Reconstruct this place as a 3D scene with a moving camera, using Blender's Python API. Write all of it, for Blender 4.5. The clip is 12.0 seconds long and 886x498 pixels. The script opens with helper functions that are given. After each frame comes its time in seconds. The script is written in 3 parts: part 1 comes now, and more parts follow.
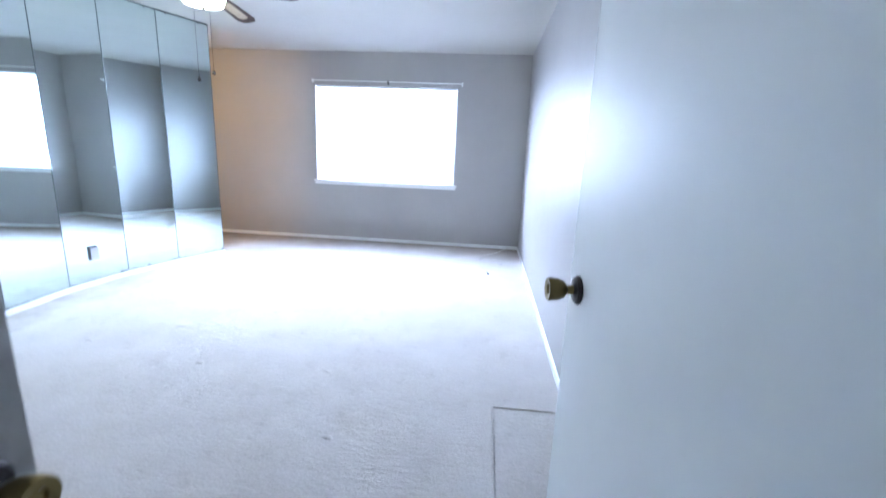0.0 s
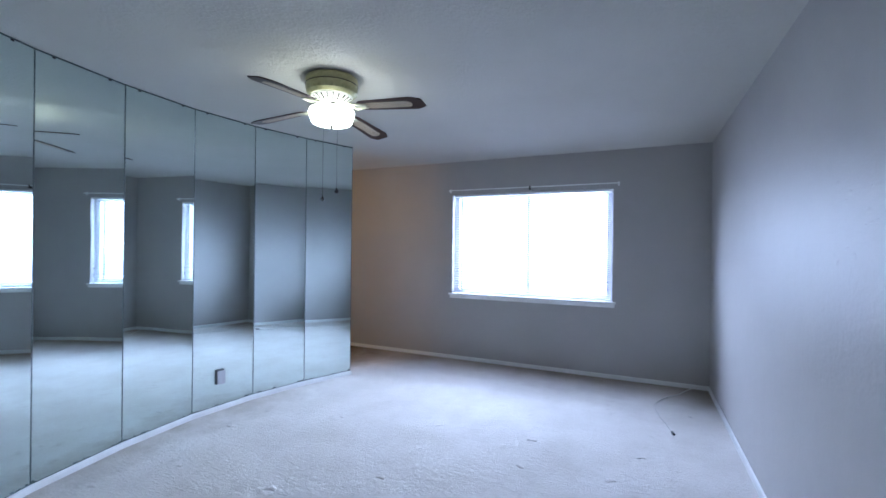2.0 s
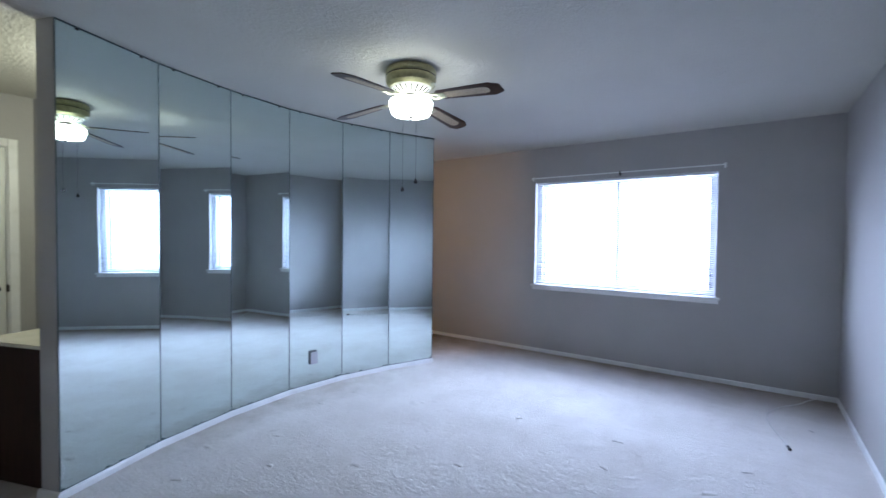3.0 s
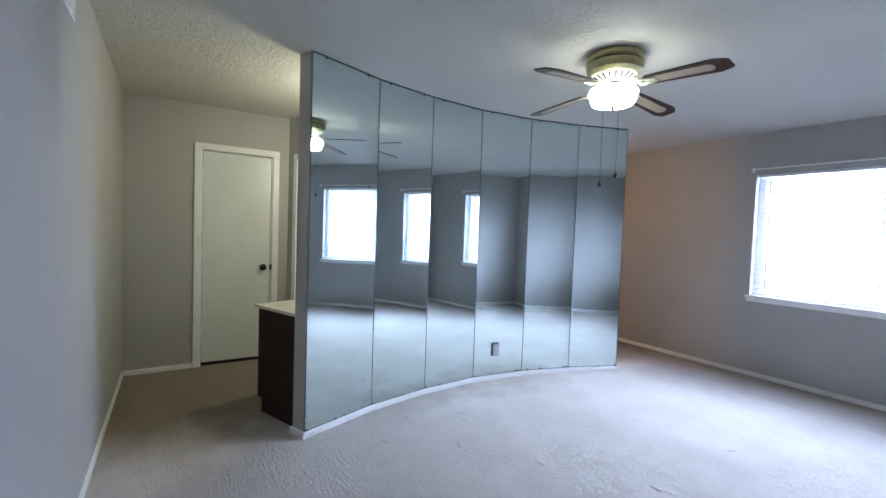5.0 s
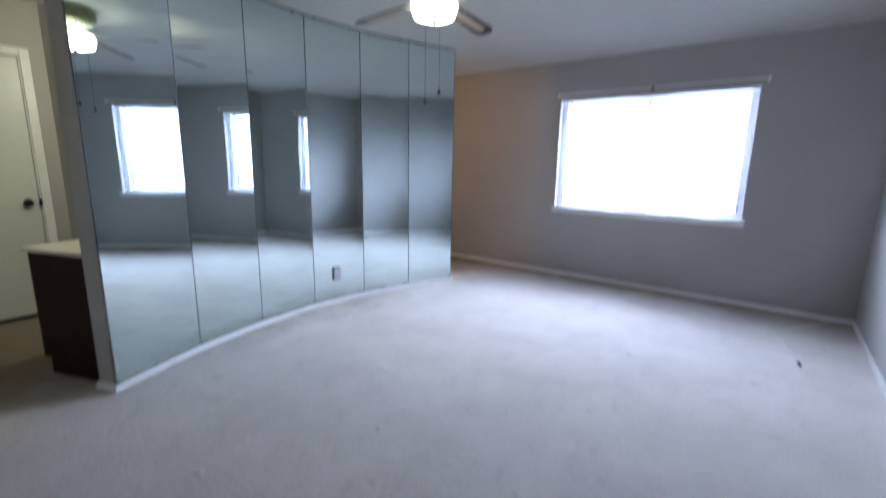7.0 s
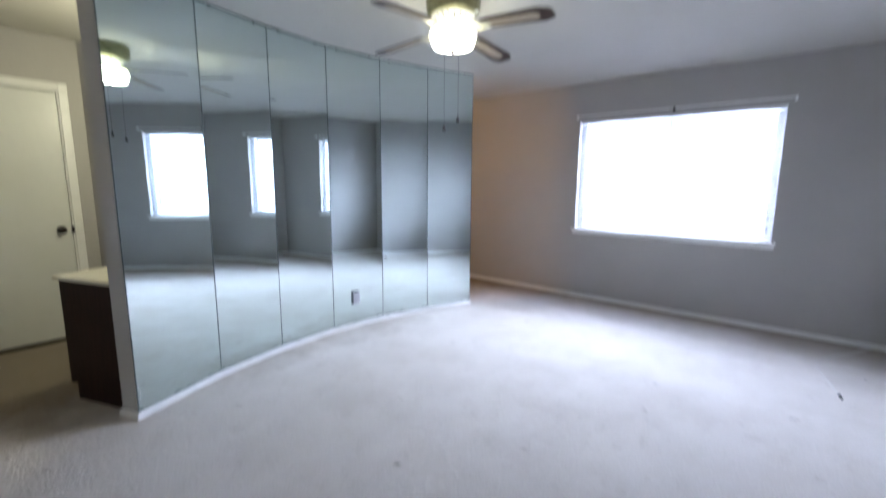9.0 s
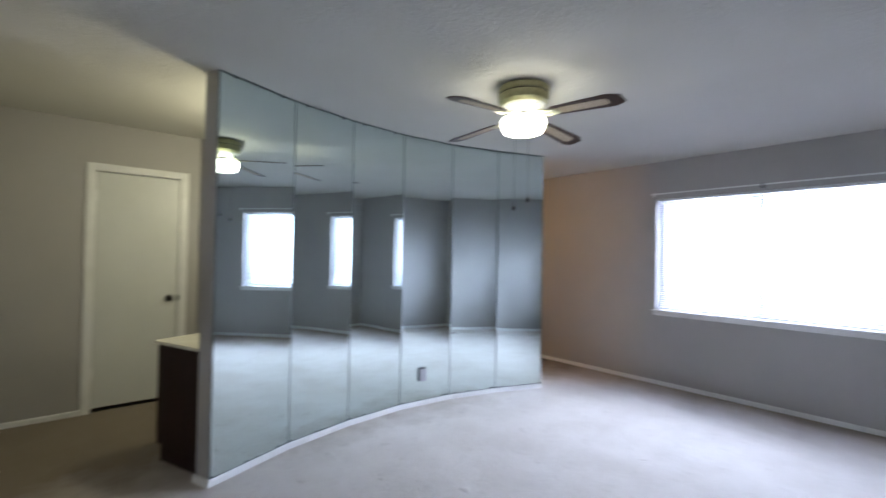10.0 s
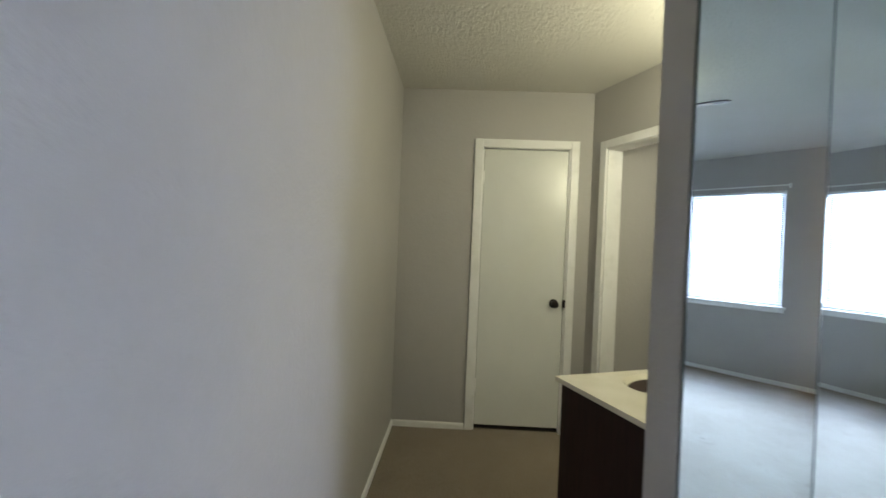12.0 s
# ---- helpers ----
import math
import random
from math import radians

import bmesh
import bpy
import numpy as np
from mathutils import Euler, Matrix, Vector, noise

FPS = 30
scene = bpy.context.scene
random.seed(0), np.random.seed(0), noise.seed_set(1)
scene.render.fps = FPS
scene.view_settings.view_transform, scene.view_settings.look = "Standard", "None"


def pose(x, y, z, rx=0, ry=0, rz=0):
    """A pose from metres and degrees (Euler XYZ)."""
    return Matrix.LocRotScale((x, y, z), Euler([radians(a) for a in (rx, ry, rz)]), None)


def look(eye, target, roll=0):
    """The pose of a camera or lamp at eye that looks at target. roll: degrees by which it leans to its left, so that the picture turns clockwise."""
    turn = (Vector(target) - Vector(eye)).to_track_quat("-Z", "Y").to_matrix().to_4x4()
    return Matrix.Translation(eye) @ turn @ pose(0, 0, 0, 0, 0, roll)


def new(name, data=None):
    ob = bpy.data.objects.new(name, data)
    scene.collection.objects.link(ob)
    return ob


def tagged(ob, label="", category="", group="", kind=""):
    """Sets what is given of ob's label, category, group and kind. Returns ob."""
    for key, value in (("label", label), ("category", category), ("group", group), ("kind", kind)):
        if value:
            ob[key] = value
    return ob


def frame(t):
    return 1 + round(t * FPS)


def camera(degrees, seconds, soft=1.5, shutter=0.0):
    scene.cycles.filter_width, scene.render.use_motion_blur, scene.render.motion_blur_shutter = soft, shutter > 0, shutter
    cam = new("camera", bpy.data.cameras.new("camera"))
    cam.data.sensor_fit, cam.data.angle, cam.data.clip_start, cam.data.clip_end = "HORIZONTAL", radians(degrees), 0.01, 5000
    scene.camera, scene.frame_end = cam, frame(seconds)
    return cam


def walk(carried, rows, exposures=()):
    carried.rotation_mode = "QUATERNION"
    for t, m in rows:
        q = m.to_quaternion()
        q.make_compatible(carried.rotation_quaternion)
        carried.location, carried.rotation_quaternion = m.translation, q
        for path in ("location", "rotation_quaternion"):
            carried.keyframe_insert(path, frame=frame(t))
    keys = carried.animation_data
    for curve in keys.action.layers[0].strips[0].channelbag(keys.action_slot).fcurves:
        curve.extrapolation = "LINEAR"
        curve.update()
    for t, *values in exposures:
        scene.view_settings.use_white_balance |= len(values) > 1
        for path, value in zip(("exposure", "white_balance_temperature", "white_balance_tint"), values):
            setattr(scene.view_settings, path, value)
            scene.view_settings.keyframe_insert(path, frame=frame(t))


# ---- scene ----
cam = camera(91.6, 12.0, 1.5, 0.4)
PATH = [
    (0, (0.55, 0.149, 1.267), (0.371, 2.09, 0.821), 2.4),
    (0.1, (0.570, 0.178, 1.288), (0.352, 2.122, 0.872), 1.1),
    (0.2, (0.543, 0.231, 1.255), (0.281, 2.182, 0.902), 0.5),
    (0.3, (0.523, 0.291, 1.26), (0.193, 2.243, 0.973), -0.3),
    (0.5, (0.518, 0.408, 1.285), (0.009, 2.338, 1.157), 1.6),
    (0.8, (0.533, 0.56, 1.376), (-0.179, 2.429, 1.386), 2.5),
    (1, (0.546, 0.651, 1.38), (-0.211, 2.501, 1.424), 2.5),
    (1.2, (0.493, 0.728, 1.376), (-0.251, 2.582, 1.462), 2.5),
    (1.5, (0.451, 0.842, 1.38), (-0.28, 2.703, 1.442), 0.8),
    (2, (0.384, 0.946, 1.372), (-0.445, 2.766, 1.368), 0.7),
    (2.5, (0.404, 0.985, 1.376), (-0.576, 2.728, 1.344), 0.5),
    (3, (0.403, 0.995, 1.365), (-0.763, 2.62, 1.313), 0.6),
    (3.5, (0.362, 0.981, 1.36), (-0.996, 2.449, 1.303), 0.7),
    (3.7, (0.365, 0.972, 1.346), (-1.092, 2.34, 1.274), 1.1),
    (5.3, (0.29, 0.895, 1.356), (-1.404, 1.954, 1.279), 2.0),
    (5.5, (0.311, 0.916, 1.358), (-1.281, 2.125, 1.296), 2.1),
    (6, (0.361, 0.958, 1.360), (-0.952, 2.465, 1.293), 1.5),
    (6.5, (0.369, 0.947, 1.371), (-0.827, 2.549, 1.308), 1.4),
    (7, (0.359, 0.965, 1.292), (-0.834, 2.523, 0.906), 1.0),
    (7.2, (0.393, 0.999, 1.323), (-0.782, 2.488, 0.689), 0.8),
    (8.8, (0.374, 1.005, 1.351), (-0.854, 2.475, 0.773), 0.4),
    (9, (0.334, 0.986, 1.347), (-0.935, 2.501, 1.039), 0.4),
    (9.2, (0.339, 0.973, 1.364), (-0.950, 2.498, 1.263), 0.5),
    (9.5, (0.351, 0.974, 1.419), (-0.962, 2.482, 1.459), 1.0),
    (9.6, (0.347, 0.978, 1.4), (-0.974, 2.479, 1.454), 0.8),
    (10, (0.338, 0.993, 1.366), (-1.179, 2.296, 1.398), 1.0),
    (10.2, (0.290, 1.013, 1.335), (-1.424, 2.044, 1.335), 1.7),
    (10.5, (0.130, 1.022, 1.282), (-1.760, 1.676, 1.237), 1.7),
    (10.8, (-0.104, 1.014, 1.284), (-2.047, 1.491, 1.290), 1.7),
    (11, (-0.265, 0.983, 1.326), (-2.229, 1.360, 1.287), 1.3),
    (11.2, (-0.450, 0.984, 1.318), (-2.431, 1.252, 1.268), 1.0),
    (11.5, (-0.750, 1.001, 1.344), (-2.749, 1.067, 1.351), 1.3),
    (11.6, (-0.835, 1.005, 1.380), (-2.835, 1.024, 1.353), 1.7),
    (12, (-1.196, 0.968, 1.324), (-3.195, 0.900, 1.305), 2.3),
]

# exposure and white balance: the camera starts bright and settles
EXPOSURES = [
    (0.0, 1.14, 5600, 7), (0.5, 0.79, 5650, 6), (1.0, 0.26, 5550, 7), (1.5, -0.08, 5450, 8), (2.0, -0.20, 5430, 8), (2.5, -0.26, 5450, 9),
    (3.5, -0.24, 5600, 9), (5.5, 0.10, 5900, 9), (6.0, 0.15, 5950, 10), (6.5, 0.03, 6000, 10), (7.0, -0.20, 5950, 10),
    (9.0, 0.15, 6250, 10), (9.5, 0.04, 6280, 10), (10.0, -0.14, 6300, 10), (10.5, -0.18, 6350, 10), (11.5, 0.17, 6400, 8), (12.0, 0.16, 6400, 8),
]
walk(cam, [(t, look(eye, target, roll)) for t, eye, target, roll in PATH], EXPOSURES)

# ---- world, sun and lamps ----
world = bpy.data.worlds.new("sky_world")
scene.world = world
world.use_nodes = True
wn = world.node_tree.nodes
sky = wn.new("ShaderNodeTexSky")
sky.sky_type = "NISHITA"
sky.sun_disc = False
sky.sun_elevation, sky.sun_rotation = radians(48), radians(25)
wn["Background"].inputs["Strength"].default_value = 0.15
world.node_tree.links.new(sky.outputs[0], wn["Background"].inputs["Color"])

sun = new("sun", bpy.data.lights.new("sun", "SUN"))
sun.data.energy, sun.data.angle, sun.data.color = 1.5, radians(40), (0.78, 0.87, 1.0)
sun.matrix_world = look((0, 0, 0), (-0.42, -0.72, -0.60))

# room dimensions
XE, YN, YS, XW, H = 1.028, 5.889, 0.534, -4.304, 2.444
WX0, WX1, WZ0, WZ1 = -1.740, 0.128, 0.818, 2.036

window_light = new("window_daylight", bpy.data.lights.new("window_daylight", "AREA"))
window_light.data.shape = "RECTANGLE"
window_light.data.size, window_light.data.size_y = WX1 - WX0 - 0.15, WZ1 - WZ0 - 0.09
window_light.data.energy, window_light.data.color = 112.0, (0.665, 0.755, 1.0)
window_light.matrix_world = look(((WX0 + WX1) / 2, YN + 0.17, (WZ0 + WZ1) / 2), ((WX0 + WX1) / 2, 0, (WZ0 + WZ1) / 2))


def bulb(name, place, watts, colour, radius):
    ob = new(name, bpy.data.lights.new(name, "POINT"))
    ob.data.energy, ob.data.color, ob.data.shadow_soft_size = watts, colour, radius
    ob.location = place
    return ob


FAN = Vector((-1.408, 3.147, 0))
bulb("vanity_bulb", (-2.902, 2.134, 1.98), 22.0, (1.0, 0.95, 0.66), 0.10)
bulb("bath_bulb", (-3.35, 3.09, 2.02), 8.0, (1.0, 0.95, 0.72), 0.08)
bulb("dressing_bulb", (-3.184, 3.778, 2.05), 22.0, (1.0, 0.60, 0.24), 0.09)


# ---- materials ----
def material(name, base, rough=0.5, metal=0.0, spec=0.5):
    m = bpy.data.materials.new(name)
    m.use_nodes = True
    b = m.node_tree.nodes["Principled BSDF"]
    b.inputs["Base Color"].default_value = (*base, 1)
    b.inputs["Roughness"].default_value = rough
    b.inputs["Metallic"].default_value = metal
    b.inputs["Specular IOR Level"].default_value = spec
    return m


def noise_node(m, scale, detail=4, rough=0.6, stretch=None):
    nt = m.node_tree
    co = nt.nodes.new("ShaderNodeTexCoord")
    n = nt.nodes.new("ShaderNodeTexNoise")
    n.inputs["Scale"].default_value, n.inputs["Detail"].default_value, n.inputs["Roughness"].default_value = scale, detail, rough
    if stretch:
        mp = nt.nodes.new("ShaderNodeMapping")
        mp.inputs["Scale"].default_value = stretch
        nt.links.new(co.outputs["Object"], mp.inputs["Vector"])
        nt.links.new(mp.outputs[0], n.inputs["Vector"])
    else:
        nt.links.new(co.outputs["Object"], n.inputs["Vector"])
    return n.outputs["Fac"]


def tint(m, fac, low, high, lo=0.3, hi=0.7, into=None):
    """Colour by a noise value; multiplies into what is there already if asked."""
    nt = m.node_tree
    r = nt.nodes.new("ShaderNodeValToRGB")
    r.color_ramp.elements[0].position, r.color_ramp.elements[1].position = lo, hi
    r.color_ramp.elements[0].color, r.color_ramp.elements[1].color = (*low, 1), (*high, 1)
    nt.links.new(fac, r.inputs[0])
    out = r.outputs[0]
    if into is not None:
        mx = nt.nodes.new("ShaderNodeMix")
        mx.data_type, mx.blend_type = "RGBA", "MULTIPLY"
        mx.inputs[0].default_value = 1.0
        nt.links.new(into, mx.inputs[6])
        nt.links.new(out, mx.inputs[7])
        out = mx.outputs[2]
    nt.links.new(out, nt.nodes["Principled BSDF"].inputs["Base Color"])
    return out


def bump(m, facs, base=None):
    nt = m.node_tree
    prev = None
    for fac, strength, distance in facs:
        b = nt.nodes.new("ShaderNodeBump")
        b.inputs["Strength"].default_value, b.inputs["Distance"].default_value = strength, distance
        nt.links.new(fac, b.inputs["Height"])
        if prev:
            nt.links.new(prev, b.inputs["Normal"])
        prev = b.outputs[0]
    nt.links.new(prev, nt.nodes["Principled BSDF"].inputs["Normal"])


def wall_paint(name, a, b, rough):
    m = material(name, a, rough, 0, 0.3)
    tint(m, noise_node(m, 1.3, 5), a, b, 0.35, 0.65)
    bump(m, [(noise_node(m, 90, 3), 0.25, 0.004), (noise_node(m, 38, 3), 0.26, 0.006), (noise_node(m, 6, 3), 0.25, 0.010)])
    return m


M_WALL = wall_paint("grey_wall_paint", (0.432, 0.418, 0.408), (0.462, 0.446, 0.432), 0.44)
M_HALL = wall_paint("hall_wall_paint", (0.6, 0.6, 0.58), (0.64, 0.64, 0.62), 0.5)
M_CEIL = material("textured_ceiling_paint", (0.60, 0.60, 0.60), 0.85)
tint(M_CEIL, noise_node(M_CEIL, 0.9, 4), (0.58, 0.563, 0.515), (0.625, 0.608, 0.56))
bump(M_CEIL, [(noise_node(M_CEIL, 75, 4, 0.6), 0.7, 0.009), (noise_node(M_CEIL, 32, 4, 0.55), 0.42, 0.014), (noise_node(M_CEIL, 3, 3), 0.2, 0.02)])
M_TRIM = material("white_trim_enamel", (0.78, 0.78, 0.77), 0.35)
tint(M_TRIM, noise_node(M_TRIM, 9, 4), (0.78, 0.78, 0.76), (0.86, 0.86, 0.85), 0.25, 0.5)
M_DOOR = material("white_door_paint", (0.84, 0.85, 0.84), 0.42, 0, 0.2)
tint(M_DOOR, noise_node(M_DOOR, 2.5, 4), (0.82, 0.83, 0.82), (0.86, 0.87, 0.86))
bump(M_DOOR, [(noise_node(M_DOOR, 14, 3, 0.5, (1, 1, 0.25)), 0.12, 0.006)])

M_CLOSET = material("closet_door_enamel", (0.72, 0.73, 0.70), 0.27)
tint(M_CLOSET, noise_node(M_CLOSET, 2.5, 4), (0.68, 0.69, 0.66), (0.73, 0.74, 0.71))
bump(M_CLOSET, [(noise_node(M_CLOSET, 14, 3, 0.5, (1, 1, 0.25)), 0.15, 0.006)])
# Near-black for the shade in the gap under the closet door
M_GAP_SHADE = material("door_gap_shade", (0.02, 0.015, 0.012), 0.6)
M_CARPET = material("plush_carpet", (0.5, 0.46, 0.42), 0.95, 0, 0.1)
c1 = tint(M_CARPET, noise_node(M_CARPET, 120, 4, 0.7), (0.70, 0.66, 0.62), (0.94, 0.895, 0.85))
c2 = tint(M_CARPET, noise_node(M_CARPET, 2.2, 6, 0.65), (0.89, 0.88, 0.865), (1, 1, 1), 0.34, 0.6, c1)
c3 = tint(M_CARPET, noise_node(M_CARPET, 9, 5, 0.7), (0.86, 0.85, 0.84), (1, 1, 1), 0.30, 0.42, c2)


def passage_shade(m, into):
    """Shade of the passage beyond the partition's end, painted brown into the carpet with an uneven edge."""
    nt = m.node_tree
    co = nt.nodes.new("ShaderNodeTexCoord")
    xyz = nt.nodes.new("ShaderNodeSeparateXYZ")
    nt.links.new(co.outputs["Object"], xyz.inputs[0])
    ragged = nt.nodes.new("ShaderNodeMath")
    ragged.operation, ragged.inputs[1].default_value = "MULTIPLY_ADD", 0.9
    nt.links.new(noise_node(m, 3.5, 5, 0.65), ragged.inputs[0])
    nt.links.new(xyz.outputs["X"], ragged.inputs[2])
    darkening = nt.nodes.new("ShaderNodeMapRange")
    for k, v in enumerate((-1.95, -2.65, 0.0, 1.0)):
        darkening.inputs[k + 1].default_value = v
    nt.links.new(ragged.outputs[0], darkening.inputs[0])
    return tint(m, darkening.outputs[0], (1, 1, 1), (0.42, 0.37, 0.29), 0.0, 1.0, into)


def edge_darkening(m, into, near, far, colour):
    """Brown tint with an uneven edge across the carpet, growing from one distance to the other."""
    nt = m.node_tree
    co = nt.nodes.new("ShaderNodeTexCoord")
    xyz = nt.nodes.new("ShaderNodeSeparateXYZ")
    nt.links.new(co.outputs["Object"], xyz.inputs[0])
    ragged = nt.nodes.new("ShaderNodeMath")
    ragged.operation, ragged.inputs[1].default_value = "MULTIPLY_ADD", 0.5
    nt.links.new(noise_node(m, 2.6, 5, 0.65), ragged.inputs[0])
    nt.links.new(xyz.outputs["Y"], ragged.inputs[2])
    darkening = nt.nodes.new("ShaderNodeMapRange")
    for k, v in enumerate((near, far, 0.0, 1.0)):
        darkening.inputs[k + 1].default_value = v
    nt.links.new(ragged.outputs[0], darkening.inputs[0])
    return tint(m, darkening.outputs[0], (1, 1, 1), colour, 0.0, 1.0, into)


# Shade below the window, painted into the carpet along the north wall
c4 = edge_darkening(M_CARPET, passage_shade(M_CARPET, c3), YN - 0.40, YN + 0.20, (0.50, 0.44, 0.38))
# Carpet browner towards the entrance
edge_darkening(M_CARPET, c4, 3.2, 1.3, (0.72, 0.685, 0.665))
M_CARPET.node_tree.nodes["Principled BSDF"].inputs["Sheen Weight"].default_value = 0.25
bump(M_CARPET, [(noise_node(M_CARPET, 240, 4, 0.7), 0.7, 0.006), (noise_node(M_CARPET, 85, 4, 0.6), 0.5, 0.007), (noise_node(M_CARPET, 24, 4, 0.6, (0.8, 2.4, 1)), 0.42, 0.015), (noise_node(M_CARPET, 9, 5, 0.65, (1, 1.8, 1)), 0.38, 0.016), (noise_node(M_CARPET, 2.0, 3), 0.25, 0.04)])

M_MIRROR = material("green_tinted_mirror", (0.725, 0.835, 0.83), 0.012, 1.0)
bump(M_MIRROR, [(noise_node(M_MIRROR, 1.1, 2), 0.05, 0.02)])
M_MEDGE = material("dark_mirror_edge", (0.08, 0.11, 0.11), 0.3)
M_BRASS = material("antique_brass", (0.46, 0.38, 0.20), 0.32, 0.9)
tint(M_BRASS, noise_node(M_BRASS, 30, 3), (0.30, 0.29, 0.15), (0.46, 0.43, 0.25))
M_IRON = material("pale_brass_casting", (0.62, 0.60, 0.45), 0.35, 0.55)
M_KNOB = material("dark_aged_brass", (0.20, 0.15, 0.06), 0.3, 0.9)
M_DARK = material("dark_bronze", (0.035, 0.03, 0.03), 0.3, 0.8)
M_BLADE = material("dark_walnut_blade", (0.10, 0.05, 0.035), 0.35)
tint(M_BLADE, noise_node(M_BLADE, 14, 4, 0.6, (1, 9, 9)), (0.030, 0.012, 0.010), (0.070, 0.032, 0.025))
M_CANE = material("woven_cane_inset", (0.52, 0.43, 0.33), 0.6)
wv = M_CANE.node_tree.nodes.new("ShaderNodeTexChecker")
wv.inputs["Scale"].default_value = 260
wv.inputs["Color1"].default_value, wv.inputs["Color2"].default_value = (0.58, 0.48, 0.36, 1), (0.42, 0.34, 0.24, 1)
ctc = M_CANE.node_tree.nodes.new("ShaderNodeTexCoord")
M_CANE.node_tree.links.new(ctc.outputs["Object"], wv.inputs["Vector"])
M_CANE.node_tree.links.new(wv.outputs[0], M_CANE.node_tree.nodes["Principled BSDF"].inputs["Base Color"])
M_GLASS_LIT = material("lit_frosted_glass", (0.9, 0.9, 0.85), 0.3)
bl = M_GLASS_LIT.node_tree.nodes["Principled BSDF"]
bl.inputs["Emission Color"].default_value, bl.inputs["Emission Strength"].default_value = (1.0, 0.97, 0.78, 1), 15.0
# Faint glow put into the ring's material for the bowl's light on it
M_RING_GLOW = material("cream_ring_painted_glow", (0.60, 0.60, 0.54), 0.35)
bl = M_RING_GLOW.node_tree.nodes["Principled BSDF"]
bl.inputs["Emission Color"].default_value, bl.inputs["Emission Strength"].default_value = (1.0, 0.98, 0.86, 1), 0.10
M_CHROME = material("polished_chrome", (0.75, 0.75, 0.75), 0.12, 1.0)
M_BALL = material("smoked_polished_steel", (0.16, 0.16, 0.16), 0.08, 1.0)
M_RECESS_SHADE = material("recess_shade_grey", (0.13, 0.14, 0.15), 0.5)
M_STEEL = material("brushed_grey_metal", (0.50, 0.50, 0.54), 0.5, 0.1)
M_ALMOND = material("almond_plastic", (0.50, 0.44, 0.24), 0.4)
M_IVORY = material("ivory_plastic", (0.46, 0.43, 0.33), 0.4)
M_GREYPLATE = material("painted_cover_plate", (0.46, 0.46, 0.47), 0.4)
M_VANITY = material("dark_espresso_wood", (0.022, 0.010, 0.010), 0.5, 0, 0.25)
tint(M_VANITY, noise_node(M_VANITY, 10, 4, 0.6, (6, 6, 0.6)), (0.012, 0.004, 0.004), (0.028, 0.009, 0.008))
M_COUNTER = material("cultured_marble", (0.72, 0.69, 0.58), 0.18)
tint(M_COUNTER, noise_node(M_COUNTER, 5, 6), (0.66, 0.63, 0.52), (0.76, 0.73, 0.63))
M_SLAT = material("white_blind_slat", (0.42, 0.42, 0.45), 0.5)
M_SLAT.node_tree.nodes["Principled BSDF"].inputs["Transmission Weight"].default_value = 0.0
M_ALU = material("white_window_frame", (0.75, 0.76, 0.78), 0.35)
M_PANE = material("window_glass", (1, 1, 1), 0.0)
M_PANE.node_tree.nodes["Principled BSDF"].inputs["Transmission Weight"].default_value = 1.0
M_PANE.node_tree.nodes["Principled BSDF"].inputs["IOR"].default_value = 1.05
M_CABLE = material("white_cable", (0.80, 0.78, 0.74), 0.45)
M_BLACK = material("black_plug", (0.02, 0.02, 0.02), 0.4)
M_GRAVEL = material("ground_outside", (0.15, 0.16, 0.12), 0.9)
tint(M_GRAVEL, noise_node(M_GRAVEL, 0.4, 6), (0.07, 0.09, 0.05), (0.17, 0.17, 0.13))
M_DUST = material("carpet_lint", (0.30, 0.28, 0.27), 0.9)


# ---- mesh helpers ----
def finish(name, bm, mats, parent=None, label="", smooth=False, kind=""):
    bmesh.ops.recalc_face_normals(bm, faces=bm.faces)
    me = bpy.data.meshes.new(name)
    bm.to_mesh(me)
    bm.free()
    for m in mats if isinstance(mats, (list, tuple)) else [mats]:
        me.materials.append(m)
    if smooth:
        for p in me.polygons:
            p.use_smooth = True
        me.set_sharp_from_angle(angle=radians(35))
    ob = new(name, me)
    if parent is not None:
        ob.parent = parent
    return tagged(ob, label=label, kind=kind)


def part(name, bm, mats, parent, label="", smooth=False):
    return finish(name, bm, mats, parent, label, smooth)


def add_box(bm, lo, hi, bevel=0.0, mat=0, m=None):
    """A box between two corners, its edges bevelled."""
    b = bmesh.new()
    bmesh.ops.create_cube(b, size=1)
    for v in b.verts:
        v.co = Vector([(lo[i] + hi[i]) / 2 + v.co[i] * (hi[i] - lo[i]) for i in range(3)])
    if bevel:
        bmesh.ops.bevel(b, geom=b.edges[:], offset=bevel, segments=2, affect="EDGES", profile=0.5)
    merge(bm, b, mat, m)


def merge(bm, b, mat=0, m=None):
    if m is not None:
        bmesh.ops.transform(b, matrix=m, verts=b.verts)
    ids = [bm.verts.new(v.co) for v in b.verts]
    b.verts.index_update()
    for f in b.faces:
        nf = bm.faces.new([ids[v.index] for v in f.verts])
        nf.material_index = mat
    b.free()


